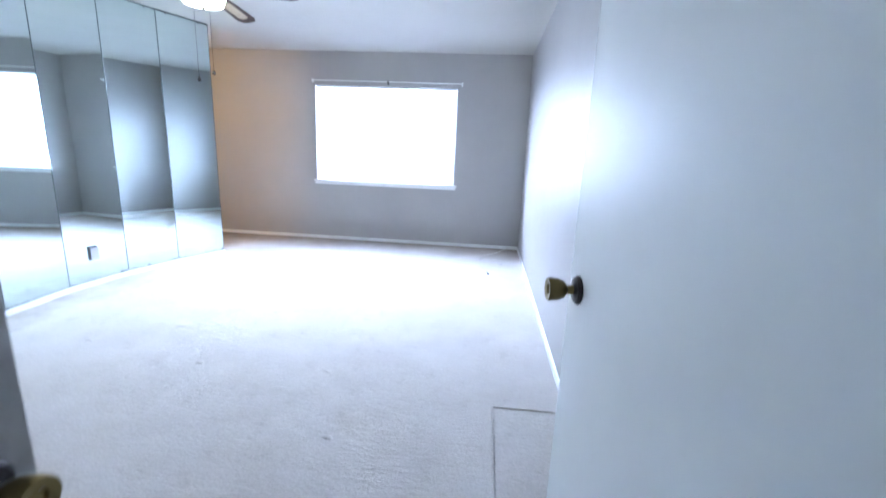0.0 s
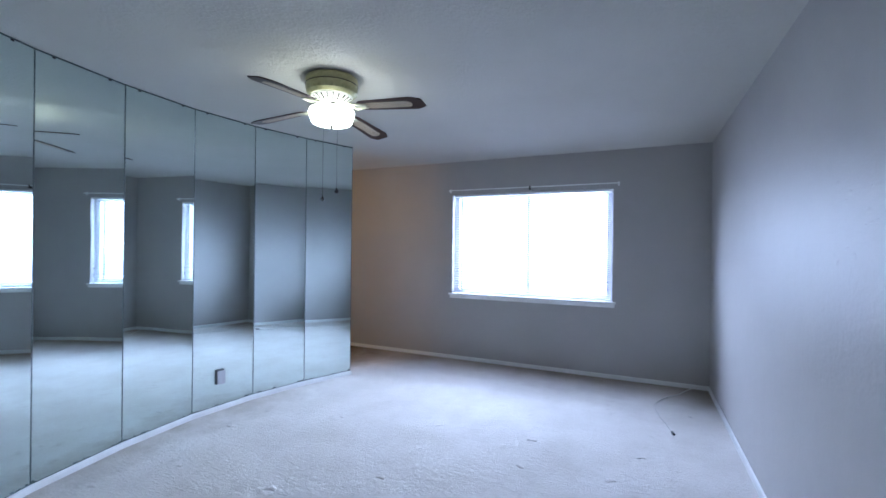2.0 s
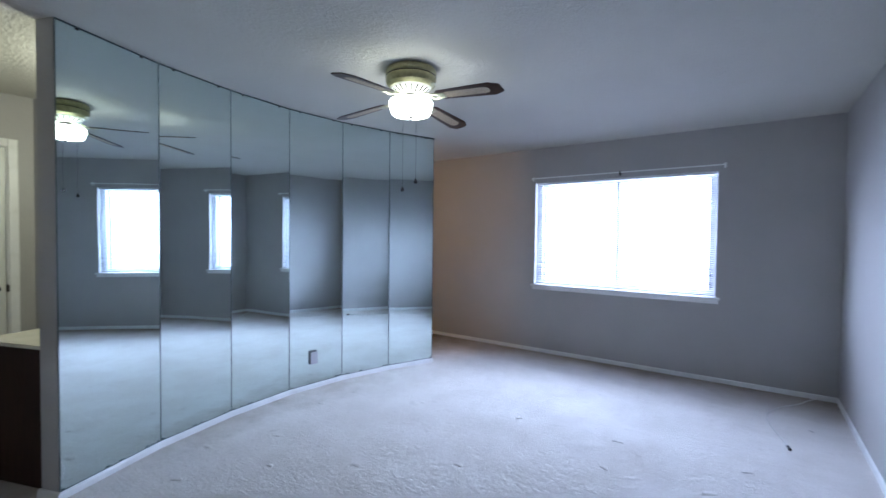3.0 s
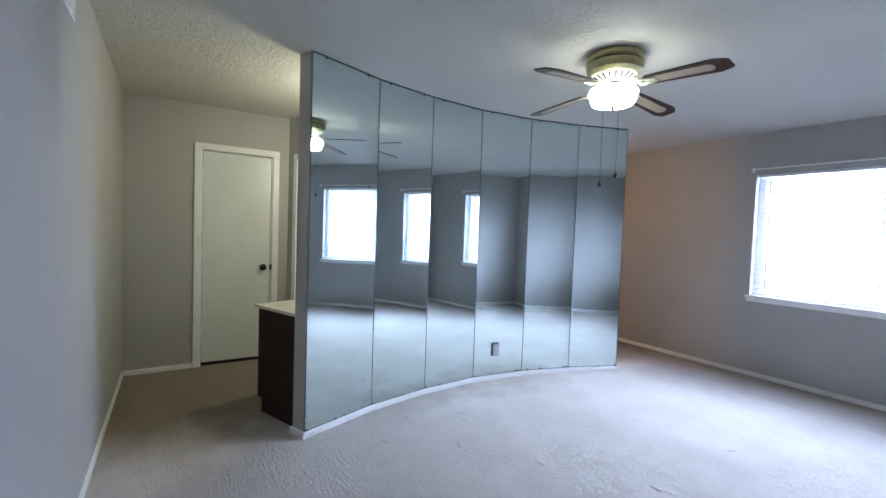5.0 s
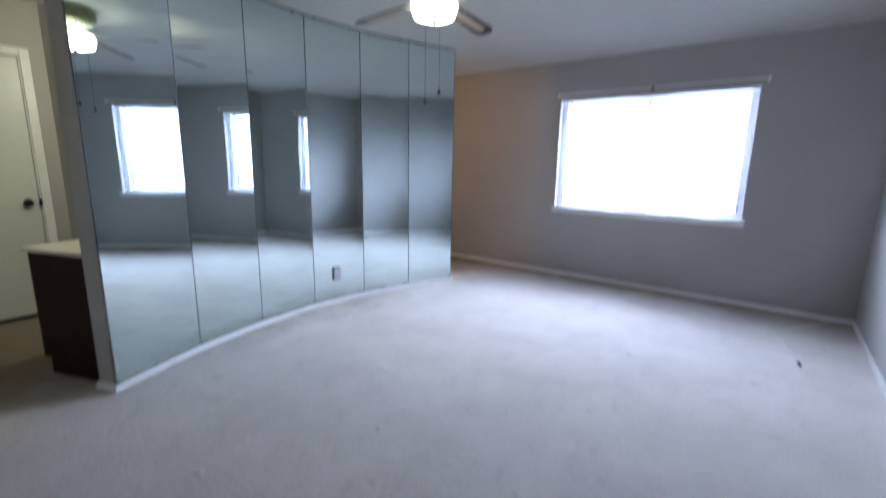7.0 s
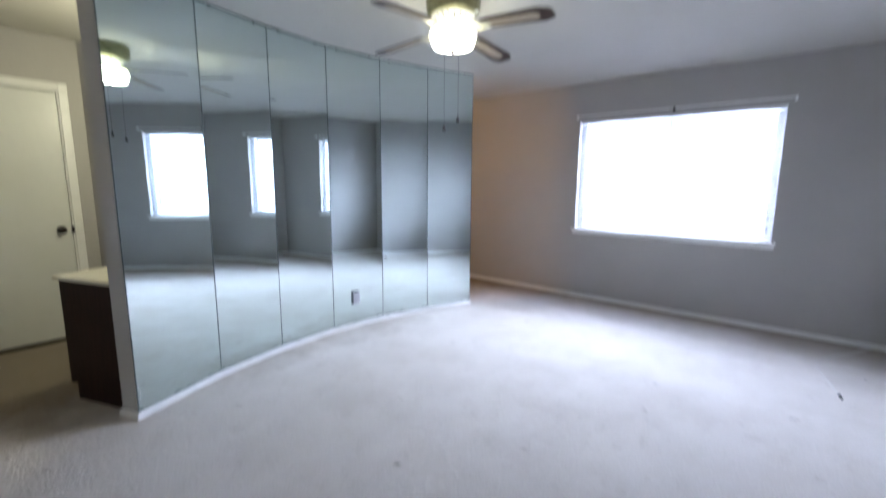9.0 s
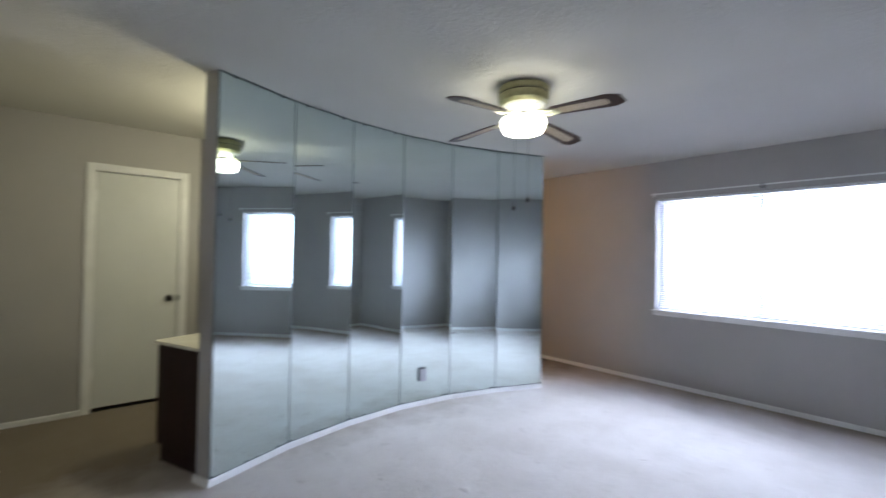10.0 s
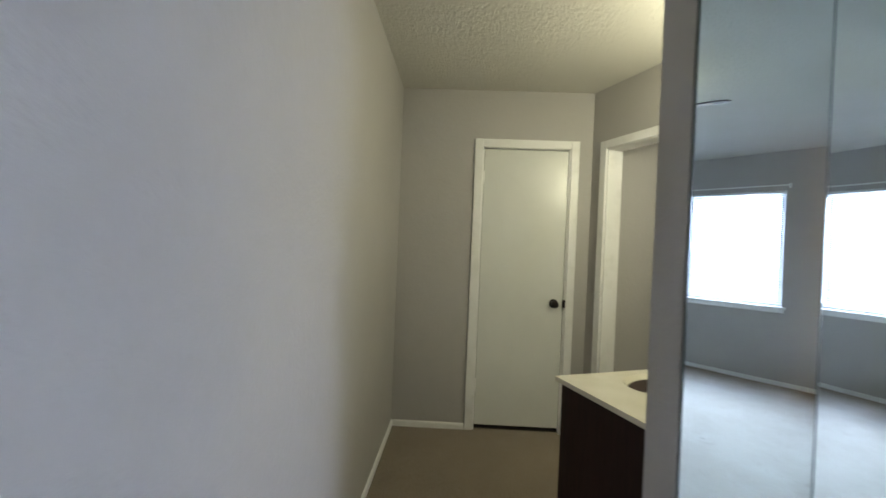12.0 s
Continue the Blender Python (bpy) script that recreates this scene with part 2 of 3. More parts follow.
def add_lathe(bm, profile, seg=32, m=None, mat=0):
    """A turned solid about z from (radius, height) pairs."""
    b = bmesh.new()
    rings = []
    for r, z in profile:
        if r < 1e-6:
            rings.append([b.verts.new((0, 0, z))])
        else:
            rings.append([b.verts.new((r * math.cos(2 * math.pi * i / seg), r * math.sin(2 * math.pi * i / seg), z)) for i in range(seg)])
    for a, c in zip(rings, rings[1:]):
        for i in range(seg):
            j = (i + 1) % seg
            if len(a) == 1 and len(c) == 1:
                continue
            if len(a) == 1:
                b.faces.new([a[0], c[i], c[j]])
            elif len(c) == 1:
                b.faces.new([a[i], a[j], c[0]])
            else:
                b.faces.new([a[i], a[j], c[j], c[i]])
    merge(bm, b, mat, m)


def add_prism(bm, pts, z0, z1, mat=0, m=None, bevel=0.0):
    """An upright prism on a plan outline."""
    b = bmesh.new()
    lo = [b.verts.new((x, y, z0)) for x, y in pts]
    hi = [b.verts.new((x, y, z1)) for x, y in pts]
    b.faces.new(lo[::-1])
    b.faces.new(hi)
    n = len(pts)
    for i in range(n):
        b.faces.new([lo[i], lo[(i + 1) % n], hi[(i + 1) % n], hi[i]])
    if bevel:
        bmesh.ops.bevel(b, geom=b.edges[:], offset=bevel, segments=2, affect="EDGES", profile=0.5)
    merge(bm, b, mat, m)


def add_tube(bm, pts, r, seg=8, mat=0):
    """A round tube along a polyline."""
    b = bmesh.new()
    pts = [Vector(p) for p in pts]
    rings = []
    for i, p in enumerate(pts):
        d = (pts[min(i + 1, len(pts) - 1)] - pts[max(i - 1, 0)]).normalized()
        side = d.cross(Vector((0, 0, 1)) if abs(d.z) < 0.9 else Vector((1, 0, 0))).normalized()
        up = side.cross(d)
        rings.append([b.verts.new(p + r * (math.cos(2 * math.pi * k / seg) * side + math.sin(2 * math.pi * k / seg) * up)) for k in range(seg)])
    for a, c in zip(rings, rings[1:]):
        for k in range(seg):
            b.faces.new([a[k], a[(k + 1) % seg], c[(k + 1) % seg], c[k]])
    b.faces.new(rings[0][::-1])
    b.faces.new(rings[-1])
    merge(bm, b, mat)


def thing(name, label, category, m=None, group="", kind=""):
    ob = new(name)
    ob.matrix_world = m or Matrix()
    return tagged(ob, label, category, group, kind)


def structure(name, bm, mats, label, category, smooth=False):
    ob = finish(name, bm, mats, None, "", smooth)
    return tagged(ob, label, category, "", "structure")


def line_frame(a, b):
    """The pose of a wall line from a to b: x along it, y to its left."""
    return pose(a[0], a[1], 0, 0, 0, math.degrees(math.atan2(b[1] - a[1], b[0] - a[0])))


# ---- setting ----
bm = bmesh.new()
add_box(bm, (-60, -60, -0.30), (60, 60, -0.12))
structure("ground", bm, M_GRAVEL, "green and grey open ground outside the house", "ground")

bm = bmesh.new()
PLAN = (((XW - 0.14, YS - 0.12), (XE + 0.13, YN + 0.19)), ((-1.40, -1.80), (XE + 0.13, YS - 0.12)), ((XW - 0.80, 0.81), (XW - 0.14, 2.06)))
for (x0, y0), (x1, y1) in PLAN:
    add_box(bm, (x0, y0, -0.10), (x1, y1, 0.0))
floor = structure("floor", bm, M_CARPET, "pale worn plush carpet with stains, dents and painted brown shade", "carpet")
bm = bmesh.new()
for (x0, y0), (x1, y1) in PLAN:
    add_box(bm, (x0, y0, H), (x1, y1, H + 0.12))
structure("ceiling", bm, M_CEIL, "off-white sprayed texture ceiling", "ceiling")

# outer wall with the window opening
bm = bmesh.new()
add_box(bm, (XW - 0.14, YN, 0), (WX0, YN + 0.19, H))
add_box(bm, (WX1, YN, 0), (XE + 0.14, YN + 0.19, H))
add_box(bm, (WX0, YN, 0), (WX1, YN + 0.19, WZ0))
add_box(bm, (WX0, YN, WZ1), (WX1, YN + 0.19, H))
structure("wall_north", bm, M_WALL, "grey painted wall around the window", "wall")

bm = bmesh.new()
add_box(bm, (XE, -1.8, 0), (XE + 0.13, YN, H))
# uneven filler patches under the paint
rnd = random.Random(4)
for k in range(26):
    y, z = 2.11 + rnd.uniform(0, 0.85), 1.30 + rnd.uniform(0, 0.33)
    s = rnd.uniform(0.008, 0.025)
    b = bmesh.new()
    bmesh.ops.create_icosphere(b, subdivisions=1, radius=1)
    for v in b.verts:
        v.co = Vector((XE + v.co.x * 0.0016, y + v.co.y * s * rnd.uniform(0.7, 1.5), z + v.co.z * s * rnd.uniform(0.3, 0.9)))
    merge(bm, b)
structure("wall_east", bm, M_WALL, "long grey satin painted wall with small filler patches", "wall")

# wall with the entrance door opening
DX0, DX1, YD, XR = 0.100, 0.856, 0.350, 0.048
bm = bmesh.new()
add_box(bm, (XW, YS - 0.12, 0), (XR - 0.12, YS, H))
add_box(bm, (XR - 0.12, YD - 0.12, 0), (XR, YS, H))
add_box(bm, (XR, YD - 0.12, 0), (DX0 - 0.02, YD, H))
add_box(bm, (DX1 + 0.02, YD - 0.12, 0), (XE, YD, H))
add_box(bm, (DX0 - 0.02, YD - 0.12, 2.06), (DX1 + 0.02, YD, H))
structure("wall_south", bm, M_WALL, "grey painted wall stepping back to the entrance doorway", "wall")
bm = bmesh.new()
add_box(bm, (DX0 - 0.02, YD - 0.122, 0), (DX0, YD + 0.002, 2.06), 0.002)
add_box(bm, (DX1, YD - 0.122, 0), (DX1 + 0.02, YD + 0.002, 2.06), 0.002)
add_box(bm, (DX0, YD - 0.122, 2.04), (DX1, YD + 0.002, 2.06), 0.002)
add_box(bm, (DX0 - 0.050, YD, 0), (DX0 - 0.006, YD + 0.014, 2.105), 0.003)
add_box(bm, (DX1 + 0.006, YD, 0), (DX1 + 0.065, YD + 0.014, 2.105), 0.003)
add_box(bm, (DX0 - 0.006, YD, 2.046), (DX1 + 0.006, YD + 0.014, 2.105), 0.003)
structure("trim_entrance", bm, M_TRIM, "white painted jamb and casing of the entrance", "door casing")

# hall behind the entrance
bm = bmesh.new()
add_box(bm, (-1.4, -1.8, 0), (-1.27, YD, H))
add_box(bm, (-1.27, -1.8, 0), (XE, -1.67, H))
add_box(bm, (-1.27, YD - 0.12, 0), (XR - 0.12, YD, H))
structure("wall_hall", bm, M_HALL, "plain off-white hall walls", "wall")

# west wall with the closet door opening
CY0, CY1 = 1.117, 1.755
bm = bmesh.new()
add_box(bm, (XW - 0.13, YS - 0.12, 0), (XW, CY0, H))
add_box(bm, (XW - 0.13, CY1, 0), (XW, YN, H))
add_box(bm, (XW - 0.13, CY0, 2.05), (XW, CY1, H))
add_box(bm, (XW - 0.80, CY0 - 0.3, 0), (XW - 0.76, CY1 + 0.3, H))
add_box(bm, (XW - 0.76, CY0 - 0.3, 0), (XW - 0.13, CY0 - 0.26, H))
add_box(bm, (XW - 0.76, CY1 + 0.26, 0), (XW - 0.13, CY1 + 0.3, H))
structure("wall_west", bm, M_WALL, "grey painted wall with the closet doorway", "wall")


def casing(bm, x0, x1, top, m, width=0.058, deep=0.016):
    """A mitred-looking door casing in a wall's own frame; y = 0 is the wall's face, the room on +y."""
    add_box(bm, (x0 - width, 0.0, 0), (x0, deep, top + width), 0.004, 0, m)
    add_box(bm, (x1, 0.0, 0), (x1 + width, deep, top + width), 0.004, 0, m)
    add_box(bm, (x0, 0.0, top), (x1, deep, top + width), 0.004, 0, m)


# face toward +x: local x runs along -y of the room
m_west = line_frame((XW, CY1), (XW, CY0))
wl = CY1 - CY0
bm = bmesh.new()
casing(bm, 0.006, wl - 0.006, 2.038, m_west)
add_box(bm, (0, -0.13, 0), (0.016, 0.001, 2.05), 0, 0, m_west)
add_box(bm, (wl - 0.016, -0.13, 0), (wl, 0.001, 2.05), 0, 0, m_west)
add_box(bm, (0.016, -0.13, 2.034), (wl - 0.016, 0.001, 2.05), 0, 0, m_west)
structure("trim_closet", bm, M_TRIM, "white painted casing of the closet door", "door casing")


def knob(parent, m, body, rose, cone=False):
    """A door knob with its rosette; its axis is +z of m."""
    b = bmesh.new()
    add_lathe(b, [(0, 0), (0.031, 0), (0.032, 0.004), (0.027, 0.009), (0.014, 0.011), (0.011, 0.013), (0, 0.013)], 28, m)
    part("rosette", b, rose, parent, "dark round rosette", True)
    b = bmesh.new()
    if cone:
        prof = [(0, 0.013), (0.010, 0.013), (0.010, 0.026), (0.019, 0.033), (0.024, 0.046), (0.0255, 0.064), (0.024, 0.068), (0.012, 0.066), (0.010, 0.062), (0, 0.062)]
    else:
        prof = [(0, 0.013), (0.010, 0.013), (0.010, 0.028), (0.020, 0.034), (0.027, 0.044), (0.027, 0.054), (0.020, 0.063), (0.008, 0.066), (0, 0.066)]
    add_lathe(b, prof, 28, m)
    part("knob", b, body, parent, "turned metal knob", True)


# closet door, shut
door = thing("closet_door", "flat white painted closet door, shut, in a white casing", "door", pose(XW, 0, 0))
bm = bmesh.new()
add_box(bm, (-0.045, CY0 + 0.019, 0.036), (-0.010, CY1 - 0.019, 2.028), 0.002)
part("leaf", bm, M_CLOSET, door)
# Dark strip in place of the shade below the leaf
bm = bmesh.new()
add_box(bm, (-0.060, CY0 + 0.017, 0.0), (-0.030, CY1 - 0.017, 0.016))
part("gap_shade", bm, M_GAP_SHADE, door, "dark strip standing for the shade under the door")
knob(door, pose(-0.010, CY1 - 0.085, 0.935, 0, 90, 0), M_DARK, M_DARK)
bm = bmesh.new()
add_box(bm, (-0.012, CY1 - 0.021, 0.91), (0.0165, CY1 - 0.008, 0.965), 0.001)
part("strike_plate", bm, M_DARK, door, "dark metal strike plate")
for z in (0.28, 1.78):
    bm = bmesh.new()
    add_lathe(bm, [(0, z), (0.006, z), (0.006, z + 0.09), (0, z + 0.09)], 12, pose(-0.004, CY0 + 0.016, 0))
    part("hinge", bm, M_TRIM, door, "painted-over hinge", True)

# entrance door, wide open
m_leaf = pose(0.838, YD + 0.004, 0, 0, 0, 96.0)
door2 = thing("entrance_door", "flat white painted entrance door, wide open into the room", "door", m_leaf)
bm = bmesh.new()
add_box(bm, (0.002, -0.035, 0.018), (0.775, 0, 2.03), 0.002)
part("leaf", bm, M_DOOR, door2)
knob(door2, pose(0.713, 0.0, 0.985, -90, 0, 0), M_KNOB, M_DARK, True)
knob(door2, pose(0.713, -0.035, 0.985, 90, 0, 0), M_KNOB, M_DARK, True)
bm = bmesh.new()
add_box(bm, (0.7745, -0.030, 0.955), (0.7765, -0.005, 1.015), 0.0005)
part("latch_plate", bm, M_BRASS, door2, "brass latch plate")
for z in (0.25, 1.02, 1.78):
    bm = bmesh.new()
    add_lathe(bm, [(0, z), (0.006, z), (0.006, z + 0.09), (0, z + 0.09)], 12, pose(-0.002, 0.002, 0))
    part("hinge", bm, M_TRIM, door2, "painted-over hinge barrel", True)

# brass latch keeper standing out of the jamb
keeper = thing("jamb_bolt", "small dark brass knob on the grey wall return beside the entrance", "door hardware", pose(XR, YS - 0.055, 0.900, 0, 90, 0))
knob(keeper, pose(0, 0, 0), M_KNOB, M_DARK, True)

# oblique wall beside the vanity with an open doorway
m_ob = pose(XW, 1.900, 0, 0, 0, 23)
OL, OA, OB = 1.56, 0.148, 0.91
bm = bmesh.new()
add_box(bm, (-0.05, 0, 0), (OA, 0.12, H), 0, 0, m_ob)
add_box(bm, (OB, 0, 0), (OL, 0.12, H), 0, 0, m_ob)
add_box(bm, (OA, 0, 2.03), (OB, 0.12, H), 0, 0, m_ob)
structure("wall_oblique", bm, M_WALL, "grey painted angled wall with an open doorway", "wall")
bm = bmesh.new()
flip = m_ob @ Matrix.Diagonal((1, -1, 1, 1))
casing(bm, OA + 0.006, OB - 0.006, 2.018, flip)
add_box(bm, (OA, -0.001, 0), (OA + 0.016, 0.121, 2.03), 0, 0, m_ob)
add_box(bm, (OB - 0.016, -0.001, 0), (OB, 0.121, 2.03), 0, 0, m_ob)
add_box(bm, (OA + 0.016, -0.001, 2.014), (OB - 0.016, 0.121, 2.03), 0, 0, m_ob)
structure("trim_oblique", bm, M_TRIM, "white painted casing of the open doorway", "door casing")

# Added wall that keeps the dressing lamp's orange light from the open doorway
bm = bmesh.new()
add_box(bm, (XW, 3.18, 0), (-2.88, 3.28, H))
structure("wall_lamp_block", bm, M_WALL, "plain grey wall added behind the mirrored partition to block the dressing lamp", "wall")

# curved wall faced with mirrors
R, N = 0.0, 6
CORNERS = [Vector(p) for p in ((-2.444, 1.624), (-2.649, 2.166), (-2.760, 2.687), (-2.803, 3.216), (-2.750, 3.755), (-2.620, 4.260), (-2.435, 4.760))]
FACETS = [math.degrees(math.atan2(a.x - b.x, b.y - a.y)) for a, b in zip(CORNERS, CORNERS[1:])]


def arc(k, out):
    """Corner k of the partition's face, moved back from the face by out."""
    lean = radians((FACETS[max(k - 1, 0)] + FACETS[min(k, N - 1)]) / 2)
    return tuple(CORNERS[k] + out * Vector((-math.cos(lean), -math.sin(lean))))


bm = bmesh.new()
front = [arc(k, R + 0.009) for k in range(N + 1)]
back = [arc(k, R + 0.128) for k in range(N + 1)]
for k in range(N):
    add_prism(bm, [front[k], front[k + 1], back[k + 1], back[k]], 0, H)
bmesh.ops.remove_doubles(bm, verts=bm.verts[:], dist=1e-5)
mirror_wall = structure("wall_curved", bm, M_WALL, "grey free-standing partition wall curved in six facets", "wall")
for k in range(N):
    a, b = arc(k, R), arc(k + 1, R)
    m = line_frame(a, b)
    w = (Vector(b) - Vector(a)).length
    mir = thing("mirror_panel", "tall greenish mirror panel mounted on the curved partition wall", "mirror", m, "mirror panels of the curved partition")
    bm = bmesh.new()
    add_box(bm, (0.0012, 0.0, 0.043), (w - 0.0012, 0.006, H - 0.010), 0.0)
    for f in bm.faces:
        f.material_index = 0 if f.normal.y < -0.5 or f.calc_center_median().y < 0.0005 else 1
    part("glass", bm, [M_MIRROR, M_MEDGE], mir)
    for x in (0.0, w):
        bm = bmesh.new()
        sx = 0.0015 if x == 0 else -0.0015
        add_box(bm, (x + sx - 0.0014, -0.0012, 0.045), (x + sx + 0.0014, 0.0, H - 0.011))
        part("edge", bm, M_MEDGE, mir, "dark bevelled edge")
    bm = bmesh.new()
    add_box(bm, (0.001, -0.0015, 0.0425), (w - 0.001, 0.0, 0.0465))
    part("bottom_edge", bm, M_MEDGE, mir, "dark lower edge above the baseboard")
    rnd = random.Random(30 + k)
    bm = bmesh.new()
    for i in range(9):
        near = rnd.choice((0.0, w)) if i < 6 else rnd.uniform(0.1, w - 0.1)
        x = min(max(near + rnd.uniform(-0.10, 0.10), 0.012), w - 0.012)
        hw, hh = rnd.uniform(0.008, 0.034), rnd.uniform(0.002, 0.007)
        pts = [(x + hw * math.cos(t * math.pi / 4) * rnd.uniform(0.6, 1), hh * (1 + math.sin(t * math.pi / 4)) * rnd.uniform(0.6, 1)) for t in range(8)]
        vs = [bm.verts.new((px, -0.0006, 0.0470 + pz)) for px, pz in pts if 0.003 < px < w - 0.003]
        if len(vs) > 2:
            bm.faces.new(vs)
    part("silvering_loss", bm, M_MEDGE, mir, "dark flecks of lost silvering")["kind"] = "stuff"
    for x in (w * 0.18, w * 0.80):
        bm = bmesh.new()
        add_box(bm, (x - 0.008, -0.003, H - 0.018), (x + 0.008, 0.004, H - 0.006), 0.001)
        part("clip", bm, M_DARK, mir, "dark metal mirror clip")
    bm = bmesh.new()
    add_box(bm, (0, -0.004, H - 0.009), (w, 0.006, H - 0.001), 0.001)
    part("channel", bm, M_MEDGE, mir, "thin metal top channel")

hook = thing("wire_hook", "small white wire hook on the end of the mirrored partition", "hook", line_frame(arc(0, R), arc(1, R)))
bm = bmesh.new()
add_tube(bm, [(0.004, -0.002, 0.20), (0.004, -0.010, 0.195), (0.010, -0.014, 0.17), (0.008, -0.014, 0.13), (0.002, -0.012, 0.11), (-0.002, -0.008, 0.125)], 0.0018, 8)
part("wire", bm, M_TRIM, hook)

# outlet set in the fourth mirror
a, b = arc(3, R), arc(4, R)
m = line_frame(a, b)
loc = m.inverted() @ Vector((-2.781, 3.445, 0.283))
m_out = m @ pose(loc.x, -0.008, 0.283)


def outlet(m, label, mat, toggle=False, group=""):
    """A cover plate facing -y of m with two sockets or one switch."""
    ob = thing("light_switch" if toggle else "wall_outlet", label, "switch" if toggle else "outlet", m, group)
    bm = bmesh.new()
    add_box(bm, (-0.035, -0.006, -0.057), (0.035, 0, 0.057), 0.002)
    part("plate", bm, mat, ob)
    if toggle:
        bm = bmesh.new()
        add_box(bm, (-0.005, -0.016, -0.008), (0.005, -0.006, 0.012), 0.001)
        part("toggle", bm, mat, ob)
    else:
        for z in (-0.020, 0.020):
            bm = bmesh.new()
            add_lathe(bm, [(0, 0), (0.0165, 0), (0.0165, 0.002), (0, 0.002)], 20, pose(0, -0.006, z, 90, 0, 0))
            part("socket", bm, mat, ob)
            bm = bmesh.new()
            for x in (-0.006, 0.006):
                add_box(bm, (x - 0.001, -0.0086, z - 0.004), (x + 0.001, -0.0078, z + 0.004))
            part("slot", bm, M_BLACK, ob, "dark socket slots")
    return ob


box = thing("wall_outlet", "grey metal outlet box sunk in the mirror near the floor", "outlet", m_out)
# Dark plate shows at left and top as the recess's shade
bm = bmesh.new()
add_box(bm, (-0.040, -0.004, -0.060), (0.030, 0.004, 0.060), 0.001)
part("frame", bm, M_RECESS_SHADE, box, "dark plate standing for the shade in the cut-out")
bm = bmesh.new()
add_box(bm, (-0.031, -0.010, -0.062), (0.036, -0.004, 0.046), 0.002)
part("plate", bm, M_STEEL, box, "grey metal cover plate")


# baseboards
def skirting(bm, a, b, side=1, h=0.044, deep=0.012):
    """A rounded skirting board on a wall line; side 1 puts it to the line's left."""
    m = line_frame(a, b) @ Matrix.Diagonal((1, side, 1, 1))
    w = (Vector(b) - Vector(a)).length
    bb = bmesh.new()
    prof = [(0, 0), (deep, 0), (deep, h - 0.014), (deep * 0.75, h - 0.004), (deep * 0.3, h), (0, h)]
    r0 = [bb.verts.new((0, y, z)) for y, z in prof]
    r1 = [bb.verts.new((w, y, z)) for y, z in prof]
    for i in range(len(prof)):
        j = (i + 1) % len(prof)
        bb.faces.new([r0[i], r0[j], r1[j], r1[i]])
    bb.faces.new(r0)
    bb.faces.new(r1[::-1])
    merge(bm, bb, 0, m)


bm = bmesh.new()
skirting(bm, (XE, YN), (XW, YN))
skirting(bm, (XE, YD), (XE, YN))
skirting(bm, (XW, YS), (XR, YS))
skirting(bm, (XW, CY0 - 0.056), (XW, YS + 0.013))
skirting(bm, (XW, YN), (XW, 2.1))
skirting(bm, (XW, 1.89), (XW, CY1 + 0.056))
structure("baseboard", bm, M_TRIM, "white painted baseboard along the walls", "baseboard")
bm = bmesh.new()
for k in range(N):
    skirting(bm, arc(k, R + 0.006), arc(k + 1, R + 0.006), -1, 0.042, 0.016)
e0, e1 = Vector(arc(0, R - 0.013)), Vector(arc(0, R + 0.140))
skirting(bm, e0, e1, 1, 0.042, 0.016)
e0, e1 = Vector(arc(N, R - 0.013)), Vector(arc(N, R + 0.128))
skirting(bm, e0, e1, -1, 0.042, 0.013)
structure("baseboard_curved", bm, M_TRIM, "white baseboard bent round the mirrored partition", "baseboard")
bm = bmesh.new()
p0, p1 = m_ob @ Vector((0.0, 0, 0)), m_ob @ Vector((OA - 0.055, 0, 0))
skirting(bm, p0.xy, p1.xy, -1)
structure("baseboard_oblique", bm, M_TRIM, "white baseboard on the angled wall", "baseboard")

# ---- window ----
win = thing("window_1", "white sliding window with daylight behind it", "window", pose(0, YN, 0), kind="structure")
bm = bmesh.new()
for lo, hi in (((WX0, 0.085, WZ0), (WX0 + 0.062, 0.15, WZ1)), ((WX1 - 0.062, 0.085, WZ0), (WX1, 0.15, WZ1)),
               ((WX0 + 0.062, 0.10, WZ0), (WX1 - 0.062, 0.15, WZ0 + 0.045)), ((WX0 + 0.062, 0.10, WZ1 - 0.045), (WX1 - 0.062, 0.15, WZ1))):
    add_box(bm, lo, hi, 0.002)
part("window_frame", bm, M_ALU, win)
bm = bmesh.new()
add_box(bm, (-0.826, 0.095, WZ0 + 0.045), (-0.786, 0.145, WZ1 - 0.045), 0.002)
part("mullion", bm, M_ALU, win)
for x0, x1 in ((WX0 + 0.062, -0.826), (-0.786, WX1 - 0.062)):
    bm = bmesh.new()
    add_box(bm, (x0, 0.12, WZ0 + 0.045), (x1, 0.124, WZ1 - 0.045))
    pane = part("pane", bm, M_PANE, win, "clear window pane")
    pane.visible_shadow = False
bm = bmesh.new()
add_box(bm, (WX0 - 0.035, -0.035, WZ0 - 0.022), (WX1 + 0.035, 0.0, WZ0 - 0.001), 0.004)
add_box(bm, (WX0 + 0.001, 0.0, WZ0 - 0.021), (WX1 - 0.001, 0.098, WZ0 + 0.001), 0.0)
add_box(bm, (WX0 - 0.022, -0.014, WZ0 - 0.062), (WX1 + 0.022, 0, WZ0 - 0.022), 0.003)
part("window_sill", bm, M_TRIM, win, "white painted sill with an apron")

